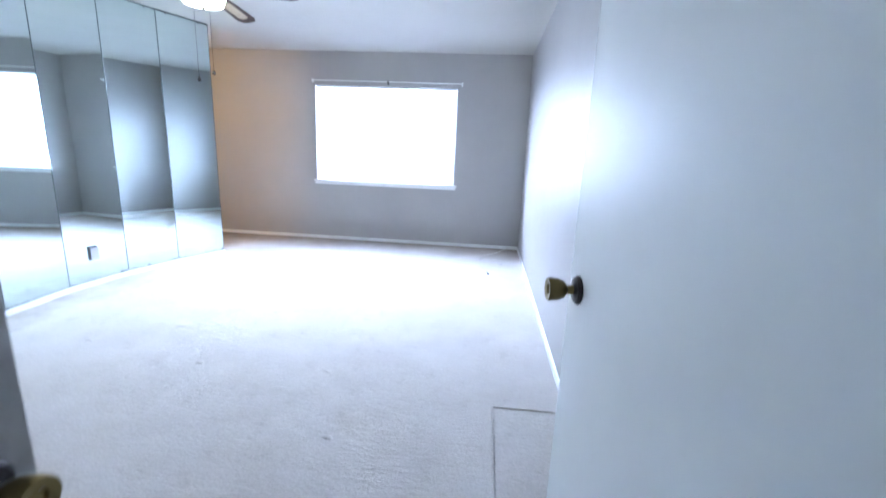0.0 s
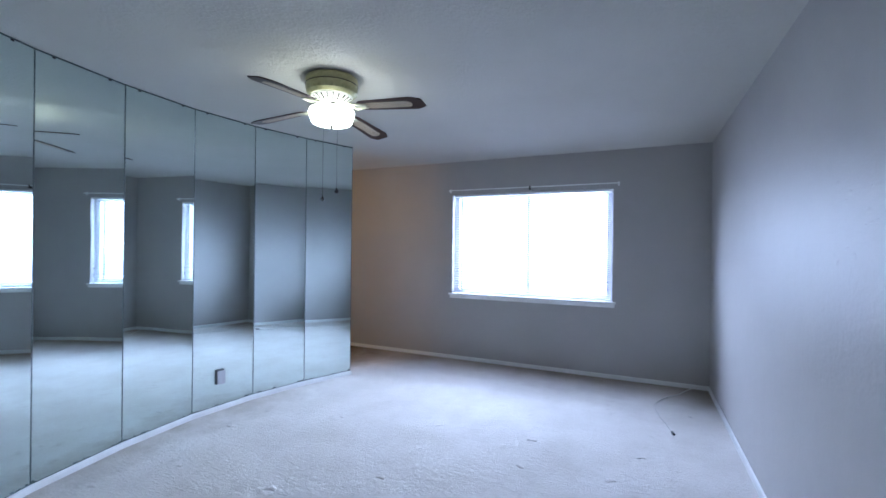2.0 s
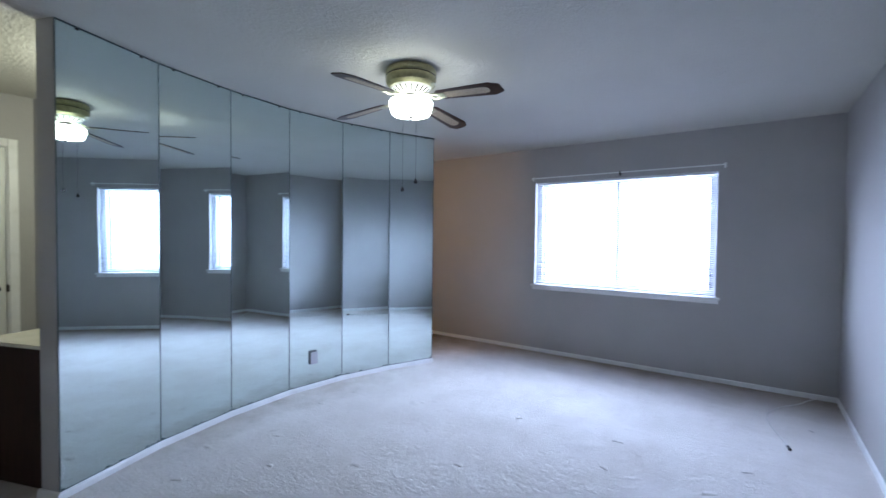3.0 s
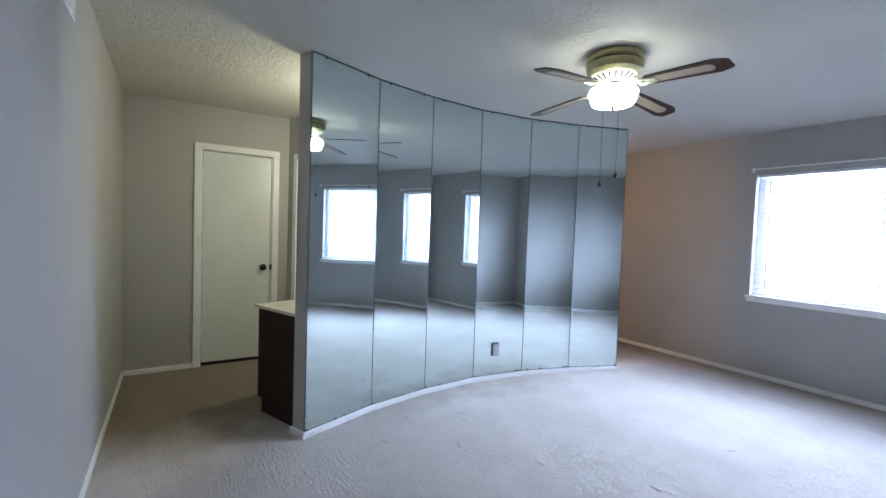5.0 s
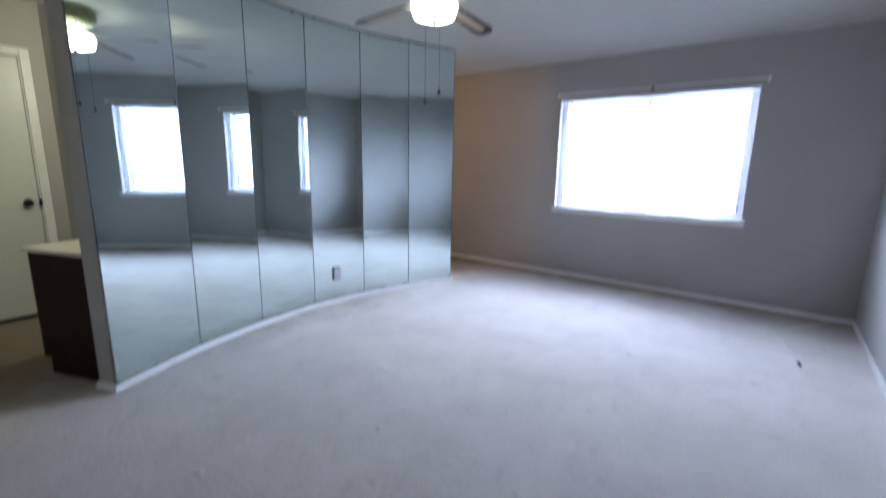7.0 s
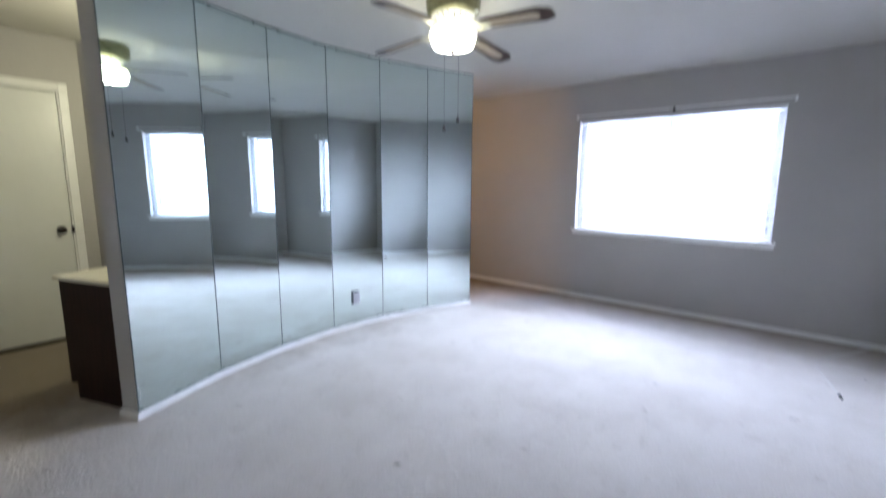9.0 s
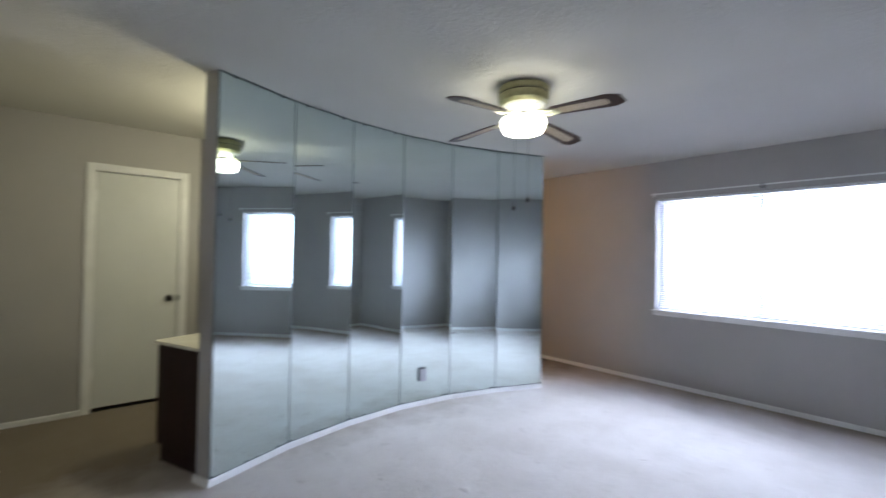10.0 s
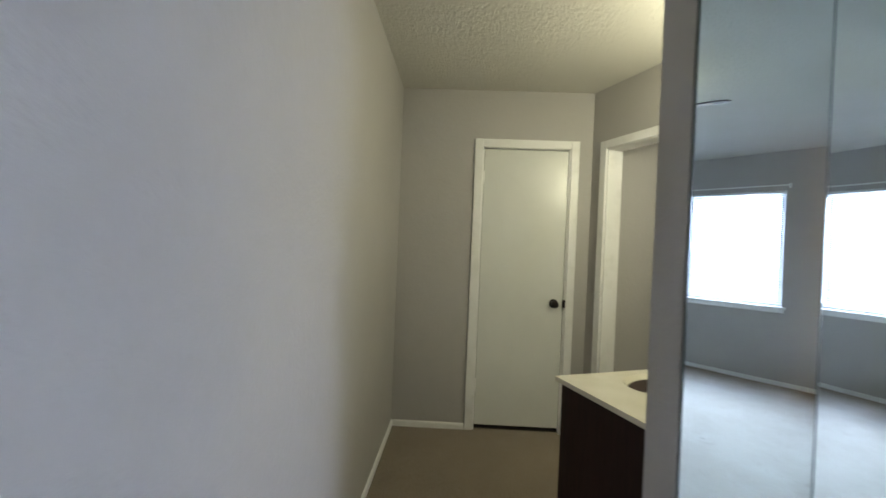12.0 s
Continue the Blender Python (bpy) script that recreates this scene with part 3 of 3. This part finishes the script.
# mini blind, let down with open slats
blind = thing("mini_blind", "white horizontal mini blind let down with its slats open", "blind", pose(0, YN + 0.035, 0))
BX0, BX1 = WX0 + 0.012, WX1 - 0.012
bm = bmesh.new()
add_box(bm, (BX0, -0.020, WZ1 - 0.030), (BX1, 0.018, WZ1 - 0.002), 0.002)
part("headrail", bm, M_ALU, blind)
bm = bmesh.new()
add_box(bm, (BX0, -0.013, WZ0 + 0.008), (BX1, 0.013, WZ0 + 0.022), 0.004)
part("bottom_rail", bm, M_ALU, blind)
bm = bmesh.new()
prof = [(-0.0125, 0.0), (-0.006, 0.0016), (0.0, 0.0021), (0.006, 0.0016), (0.0125, 0.0)]
r0 = [bm.verts.new((BX0, y, z)) for y, z in prof]
r1 = [bm.verts.new((BX1, y, z)) for y, z in prof]
for i in range(4):
    bm.faces.new([r0[i], r0[i + 1], r1[i + 1], r1[i]])
slat_mesh = part("slat", bm, M_SLAT, blind).data
first = bpy.data.objects["slat"]
PITCH = 0.0212
count = int((WZ1 - WZ0 - 0.07) / PITCH)
rnd = random.Random(7)
for i in range(count):
    ob = first if i == 0 else new("slat", slat_mesh)
    ob.parent = blind
    ob.location = (0, 0, WZ0 + 0.036 + i * PITCH)
    ob.rotation_euler = (radians(32 + rnd.uniform(-2, 2) + (9 if i in (4, 5, 8, 11) else 0)), rnd.uniform(-0.0007, 0.0007), 0)
for x in (BX0 + 0.16, (BX0 + BX1) / 2 + 0.02, BX1 - 0.16):
    for y in (-0.0135, 0.0135):
        bm = bmesh.new()
        add_box(bm, (x - 0.0008, y - 0.0006, WZ0 + 0.02), (x + 0.0008, y + 0.0006, WZ1 - 0.03))
        part("cord", bm, M_TRIM, blind)
bm = bmesh.new()
add_tube(bm, [(BX1 - 0.07, -0.026, WZ1 - 0.03), (BX1 - 0.07, -0.028, 1.15)], 0.0035, 8)
part("wand", bm, M_PANE, blind, "clear plastic tilt wand")

for z in (0.905, 0.935, 1.02):
    bm = bmesh.new()
    add_lathe(bm, [(0, z), (0.009, z + 0.002), (0.007, z + 0.012), (0.003, z + 0.018), (0, z + 0.018)], 12, pose(BX1 - 0.035, -0.030, 0))
    part("cord_tassel", bm, M_BLACK, blind, "small dark cord tassel", True)

# curtain rod over the window
rod = thing("curtain_rod", "thin white curtain rod on brackets above the window", "curtain rod", pose(0, YN, 0))
bm = bmesh.new()
add_box(bm, (-1.765, -0.051, 2.077), (0.180, -0.045, 2.090), 0.002)
part("rod", bm, M_TRIM, rod)
for x in (-1.765, 0.180):
    bm = bmesh.new()
    add_box(bm, (x - 0.004, -0.052, 2.073), (x + 0.004, 0, 2.093), 0.002)
    add_box(bm, (x - 0.010, -0.004, 2.057), (x + 0.010, 0, 2.107), 0.001)
    part("bracket", bm, M_TRIM, rod)
bm = bmesh.new()
add_box(bm, (-0.770, -0.055, 2.050), (-0.755, 0, 2.094), 0.002)
part("centre_bracket", bm, M_DARK, rod, "dark centre bracket")

# ---- ceiling fan ----
fan = thing("ceiling_fan", "antique brass ceiling fan with walnut cane blades and lit bowl", "ceiling fan", pose(FAN.x, FAN.y, 0))
bm = bmesh.new()
add_lathe(bm, [(0, H), (0.150, H), (0.161, H - 0.008), (0.165, H - 0.028), (0.160, H - 0.046), (0.157, H - 0.049), (0.162, H - 0.054),
               (0.163, H - 0.072), (0.157, H - 0.100), (0.136, H - 0.118), (0, H - 0.118)], 48)
part("motor_housing", bm, M_BRASS, fan, "antique brass motor housing", True)
bm = bmesh.new()
add_lathe(bm, [(0.1615, H - 0.0495), (0.1645, H - 0.0505), (0.1645, H - 0.0540), (0.1615, H - 0.0550)], 48)
part("band", bm, M_DARK, fan, "dark band", True)
bm = bmesh.new()
add_lathe(bm, [(0, H - 0.118), (0.130, H - 0.118), (0.122, H - 0.128), (0.074, H - 0.160), (0, H - 0.160)], 40)
part("vent_ring", bm, M_RING_GLOW, fan, "pale ribbed vent ring with a faint painted glow", False)
for i in range(20):
    bm = bmesh.new()
    add_prism(bm, [(0, -0.0036), (0.056, -0.0060), (0.056, 0.0060), (0, 0.0036)], -0.001, 0.003, 0,
              pose(0, 0, 0, 0, 0, i * 18 + 6) @ pose(0.0755, 0, H - 0.1612, 0, -34, 0))
    part("rib", bm, M_DARK, fan, "dark slot")
bm = bmesh.new()
add_lathe(bm, [(0, H - 0.160), (0.044, H - 0.160), (0.047, H - 0.172), (0.036, H - 0.186), (0.030, H - 0.198), (0, H - 0.198)], 32)
part("switch_housing", bm, M_DARK, fan, "dark switch housing", True)
bm = bmesh.new()
add_lathe(bm, [(0, H - 0.197), (0.078, H - 0.197), (0.112, H - 0.199), (0.134, H - 0.202), (0.141, H - 0.214), (0.141, H - 0.226), (0.135, H - 0.250), (0.129, H - 0.272), (0.119, H - 0.288), (0.09, H - 0.296), (0, H - 0.300)], 48)
bowl = part("glass_bowl", bm, M_GLASS_LIT, fan, "glowing white glass bowl shade", True)
bm = bmesh.new()
add_lathe(bm, [(0, H - 0.298), (0.012, H - 0.300), (0.008, H - 0.308), (0.010, H - 0.314), (0.004, H - 0.322), (0, H - 0.324)], 16)
part("finial", bm, M_DARK, fan, "dark finial", True)
ZB = 2.262
for i, a in enumerate((2.5, 92.5, 182.5, 272.5)):
    m = pose(0, 0, ZB, 0, 0, a) @ pose(0, 0, 0, 0, 4, 0) @ pose(0, 0, 0, -10, 0, 0)
    bm = bmesh.new()
    outline = [(0.225, -0.052), (0.580, -0.070), (0.633, -0.048), (0.645, -0.036), (0.645, 0.036), (0.633, 0.048), (0.580, 0.070), (0.225, 0.052), (0.205, 0.036), (0.205, -0.036)]
    add_prism(bm, outline, -0.003, 0.003, 0, m, 0.0012)
    blade = part("blade", bm, M_BLADE, fan, "dark walnut fan blade")
    bm = bmesh.new()
    ins = []
    for s, x0 in ((1, 0.535), (-1, 0.285)):
        for k in range(9):
            t = radians(-90 + k * 22.5) if s > 0 else radians(90 + k * 22.5)
            ins.append((x0 + 0.034 * math.cos(t), 0.034 * math.sin(t)))
    add_prism(bm, ins, -0.0042, 0.0042, 0, m)
    part("cane_inset", bm, M_CANE, blade, "pale woven cane inset")
    bm = bmesh.new()
    add_tube(bm, [m @ Vector(p) for p in ((0.060, 0.0, 0.015), (0.13, 0.012, 0.012), (0.18, 0.030, -0.010), (0.215, 0.028, -0.006), (0.25, 0.022, -0.006))], 0.0065, 8)
    add_tube(bm, [m @ Vector(p) for p in ((0.060, 0.0, 0.015), (0.13, -0.012, 0.012), (0.18, -0.030, -0.010), (0.215, -0.028, -0.006), (0.25, -0.022, -0.006))], 0.0065, 8)
    add_prism(bm, [(0.205, -0.036), (0.262, -0.028), (0.262, 0.028), (0.205, 0.036)], -0.0085, -0.0032, 0, m, 0.001)
    for cx, rr in ((0.150, 0.017), (0.188, 0.021)):
        loop = [m @ Vector((cx + rr * math.cos(k * math.pi / 8), rr * math.sin(k * math.pi / 8), 0.006 - (cx - 0.13) * 0.2)) for k in range(17)]
        add_tube(bm, loop, 0.0042, 6)
    part("blade_iron", bm, M_IRON, fan, "scrolled pale brass blade iron", True)
for x, y, z in ((-0.080, 0.015, 1.680), (0.032, 0.015, 1.725)):
    chain = thing("pull_chain", "thin metal pull chain with a polished ball below the fan", "pull chain", pose(FAN.x + x, FAN.y + y, 0), "pull chains of the ceiling fan")
    bm = bmesh.new()
    add_tube(bm, [(-x * 0.4, -y * 0.4, 2.235), (-x * 0.05, 0, 2.19), (0, 0, 2.10), (0, 0, z + 0.02)], 0.0009, 6)
    part("chain", bm, M_DARK, chain)
    bm = bmesh.new()
    add_lathe(bm, [(0, z + 0.024), (0.004, z + 0.022), (0.005, z + 0.014), (0.011, z + 0.006), (0.012, z - 0.002), (0.008, z - 0.010), (0, z - 0.013)], 16)
    part("ball", bm, M_BALL, chain, "polished ball", True)

# ---- vanity behind the partition ----
A0, A1 = Vector(arc(0, R)), Vector(arc(1, R))
vdir = (A1 - A0).normalized()
udir = Vector((-vdir.y, vdir.x))
# x outward from the partition's back, y along it
m_van = Matrix(((udir.x, vdir.x, 0, A0.x), (udir.y, vdir.y, 0, A0.y), (0, 0, 1, 0), (0, 0, 0, 1)))
van = thing("vanity_cabinet", "dark espresso vanity with a cream marble top behind the partition", "cabinet", m_van)
U0, U1, V0, V1, VT = 0.140, 0.642, 0.045, 0.86, 0.745
bm = bmesh.new()
add_box(bm, (U0, V0, 0.10), (U1, V1, VT + 0.010), 0.002)
add_box(bm, (U0, V0 + 0.0, 0.0), (U1 - 0.058, V1, 0.10), 0.0)
part("body", bm, M_VANITY, van)
for i, (v0, v1) in enumerate(((V0 + 0.02, (V0 + V1) / 2 - 0.004), ((V0 + V1) / 2 + 0.004, V1 - 0.02))):
    bm = bmesh.new()
    add_box(bm, (U1, v0, 0.13), (U1 + 0.018, v1, VT - 0.03), 0.004)
    dd = part("door", bm, M_VANITY, van, "dark slab cabinet door")
    bm = bmesh.new()
    add_lathe(bm, [(0, 0), (0.006, 0), (0.006, 0.012), (0.014, 0.018), (0.012, 0.026), (0, 0.028)], 16, pose(U1 + 0.018, v1 - 0.04 if i == 0 else v0 + 0.04, 0.60, 0, 90, 0))
    part("handle", bm, M_BRASS, dd, "round brass pull", True)

top = tagged(new("countertop"), "cream cultured marble top with a moulded oval basin")
top.parent = van
bm = bmesh.new()
cu, cv, ru, rv = 0.46, 0.46, 0.155, 0.215
SEG = 40
ring = [bm.verts.new((cu + ru * math.cos(2 * math.pi * i / SEG), cv + rv * math.sin(2 * math.pi * i / SEG), VT + 0.030)) for i in range(SEG)]
rect = []
T0, T1, S0, S1 = 0.138, 0.668, 0.028, 0.88
for i in range(SEG):
    c, s = math.cos(2 * math.pi * i / SEG), math.sin(2 * math.pi * i / SEG)
    du = (T1 - cu) / c if c > 1e-6 else (T0 - cu) / c if c < -1e-6 else 1e9
    dv = (S1 - cv) / s if s > 1e-6 else (S0 - cv) / s if s < -1e-6 else 1e9
    d = min(du, dv)
    rect.append((cu + d * c, cv + d * s))
# snap the nearest samples to the corners
for corner in ((T0, S0), (T0, S1), (T1, S0), (T1, S1)):
    j = min(range(SEG), key=lambda i: (rect[i][0] - corner[0]) ** 2 + (rect[i][1] - corner[1]) ** 2)
    rect[j] = corner
outer = [bm.verts.new((x, y, VT + 0.030)) for x, y in rect]
lower = [bm.verts.new((x, y, VT + 0.010)) for x, y in rect]
depths = [ring]
for f, z in ((0.94, -0.010), (0.82, -0.034), (0.60, -0.056), (0.30, -0.066), (0.07, -0.068)):
    depths.append([bm.verts.new((cu + f * ru * math.cos(2 * math.pi * i / SEG), cv + f * rv * math.sin(2 * math.pi * i / SEG), VT + 0.030 + z)) for i in range(SEG)])
for i in range(SEG):
    j = (i + 1) % SEG
    bm.faces.new([ring[i], ring[j], outer[j], outer[i]])
    bm.faces.new([outer[i], outer[j], lower[j], lower[i]])
    for a, b in zip(depths, depths[1:]):
        bm.faces.new([a[i], a[j], b[j], b[i]])
bm.faces.new(depths[-1])
part("slab", bm, M_COUNTER, top, "", True)
bm = bmesh.new()
add_lathe(bm, [(0, VT - 0.036), (0.020, VT - 0.036), (0.023, VT - 0.034), (0.023, VT - 0.038), (0, VT - 0.039)], 20, pose(cu, cv, 0))
part("drain", bm, M_CHROME, top, "round metal drain", True)
bm = bmesh.new()
add_lathe(bm, [(0, VT + 0.0305), (0.026, VT + 0.0305), (0.024, VT + 0.045), (0.016, VT + 0.060), (0, VT + 0.062)], 20, pose(0.215, cv, 0))
add_tube(bm, [(0.215, cv, VT + 0.05), (0.25, cv, VT + 0.085), (0.29, cv, VT + 0.10), (0.33, cv, VT + 0.085)], 0.010, 12)
part("faucet", bm, M_CHROME, top, "chrome faucet", True)

# lamp fixtures behind the partition
for name, k, x, h in (("vanity_light", 0, 0.52, 1.98), ("dressing_light", 4, 0.02, 2.05)):
    a, b = arc(k, R), arc(k + 1, R)
    m = line_frame(a, b) @ pose(x, 0.128, h)
    lamp = thing(name, "small brass wall lamp, lit, behind the mirrored partition", "wall lamp", m, "lamps behind the partition")
    bm = bmesh.new()
    add_lathe(bm, [(0, 0), (0.05, 0), (0.05, 0.012), (0.02, 0.02), (0, 0.02)], 24, pose(0, 0, 0, -90, 0, 0))
    add_tube(bm, [(0, 0.01, 0), (0, 0.07, 0)], 0.010, 10)
    part("base", bm, M_BRASS, lamp, "brass wall plate")
lamp = thing("bath_light", "small brass wall lamp, lit, on the inner wall", "wall lamp", pose(-3.35, 3.18, 2.02), "lamps behind the partition")
bm = bmesh.new()
add_lathe(bm, [(0, 0), (0.05, 0), (0.05, 0.012), (0.02, 0.02), (0, 0.02)], 24, pose(0, 0, 0, 90, 0, 0))
add_tube(bm, [(0, -0.01, 0), (0, -0.05, 0)], 0.010, 10)
part("base", bm, M_BRASS, lamp, "brass wall plate")

# ---- return-air grille high on the south wall ----
vent = thing("air_grille", "white louvred air grille high on the grey wall", "vent", pose(-2.125, YS, 2.178))
bm = bmesh.new()
for lo, hi in (((0, 0, 0), (0.36, 0.010, 0.022)), ((0, 0, 0.198), (0.36, 0.010, 0.22)), ((0, 0, 0.022), (0.022, 0.010, 0.198)), ((0.338, 0, 0.022), (0.36, 0.010, 0.198))):
    add_box(bm, lo, hi, 0.002)
part("frame", bm, M_TRIM, vent)
# Black sheet in place of a shaded duct
bm = bmesh.new()
add_box(bm, (0.022, 0.0005, 0.022), (0.338, 0.002, 0.198))
part("backing", bm, M_BLACK, vent, "black sheet for the shade behind the louvres")
for i in range(11):
    bm = bmesh.new()
    add_box(bm, (0.022, -0.006, -0.0008), (0.338, 0.006, 0.0008), 0, 0, pose(0, 0.006, 0.034 + i * 0.0155, 35, 0, 0))
    part("slat", bm, M_TRIM, vent, "white angled louvre")

# ---- cable on the carpet ----
cable = thing("coax_cable", "thin white cable with black plug lying curled on the carpet", "cable")
ctrl = [Vector(p) for p in ((0.93, 5.862, 0.03), (0.83, 5.795, 0.006), (0.745, 5.626, 0.006), (0.610, 5.438, 0.006), (0.525, 5.198, 0.006), (0.549, 4.965, 0.006),
                            (0.580, 4.83, 0.006), (0.609, 4.708, 0.007), (0.628, 4.610, 0.007))]
pts = []
for i in range(len(ctrl) - 1):
    p = [ctrl[max(i - 1, 0)], ctrl[i], ctrl[i + 1], ctrl[min(i + 2, len(ctrl) - 1)]]
    for k in range(5):
        t = k / 5
        pts.append(0.5 * ((2 * p[1]) + (p[2] - p[0]) * t + (2 * p[0] - 5 * p[1] + 4 * p[2] - p[3]) * t * t + (3 * p[1] - p[0] - 3 * p[2] + p[3]) * t ** 3))
pts.append(ctrl[-1])
bm = bmesh.new()
add_tube(bm, pts, 0.0045, 8)
part("cord", bm, M_CABLE, cable, "", True)
bm = bmesh.new()
add_tube(bm, [(0.626, 4.62, 0.009), (0.631, 4.59, 0.010), (0.635, 4.565, 0.011)], 0.009, 10)
part("plug", bm, M_BLACK, cable, "black plug", True)

# raised carpet tufts, wrinkles and a patched-in square
rnd = random.Random(11)
bm = bmesh.new()
spots = [(-1.00, 3.14), (-0.28, 3.63), (-1.01, 3.98), (-0.29, 4.03), (0.42, 4.09), (-0.30, 2.35), (-1.05, 2.31), (-1.42, 1.62), (-0.08, 1.78), (0.24, 3.7), (0.52, 3.5), (-1.5, 2.77), (-0.63, 2.82), (-1.9, 2.46), (-2.20, 2.71), (-2.42, 2.35), (-2.43, 3.27), (-2.18, 2.07), (-1.78, 3.78)]
for x, y in spots:
    a, L = rnd.uniform(-35, 35), rnd.uniform(0.022, 0.040)
    b = bmesh.new()
    bmesh.ops.create_icosphere(b, subdivisions=3, radius=1)
    for v in b.verts:
        v.co = Vector((v.co.x * L * rnd.uniform(0.93, 1.07), (v.co.y - 0.5 * v.co.x ** 2) * L * 0.6, v.co.z * 0.0064))
    merge(bm, b, 0, pose(x, y, -0.001, 0, 0, a))
ob = finish("carpet_tufts", bm, M_CARPET, None, "", True)
tagged(ob, "small pulled tufts standing up from the pale carpet", "carpet tufts", "", "stuff")

for x, y in ((0.40, 4.06), (-0.32, 4.01), (0.78, 5.02)):
    lint = thing("lint", "small dark bit of lint lying on the pale carpet", "lint", pose(x, y, 0.006, 0, 0, rnd.uniform(-30, 30)), "bits of lint on the carpet")
    bm = bmesh.new()
    add_tube(bm, [(-0.014, 0.002, 0), (-0.005, -0.002, 0.001), (0.005, 0.001, 0.001), (0.013, -0.003, 0)], 0.0018, 6)
    part("fibre", bm, M_DUST, lint, "", True)

patch = thing("carpet_patch", "square patch of carpet laid into the pale carpet by the entrance", "carpet patch", pose(0, 0, 0))
bm = bmesh.new()
add_box(bm, (0.658, 1.43, -0.004), (1.010, 2.125, 0.004), 0.003)
part("carpet_square", bm, M_CARPET, patch)
for lo, hi in (((0.646, 1.43, -0.002), (0.657, 2.137, 0.010)), ((0.657, 2.126, -0.002), (1.010, 2.137, 0.010))):
    bm = bmesh.new()
    add_box(bm, lo, hi, 0.004)
    part("seam", bm, M_CARPET, patch, "raised carpet seam")
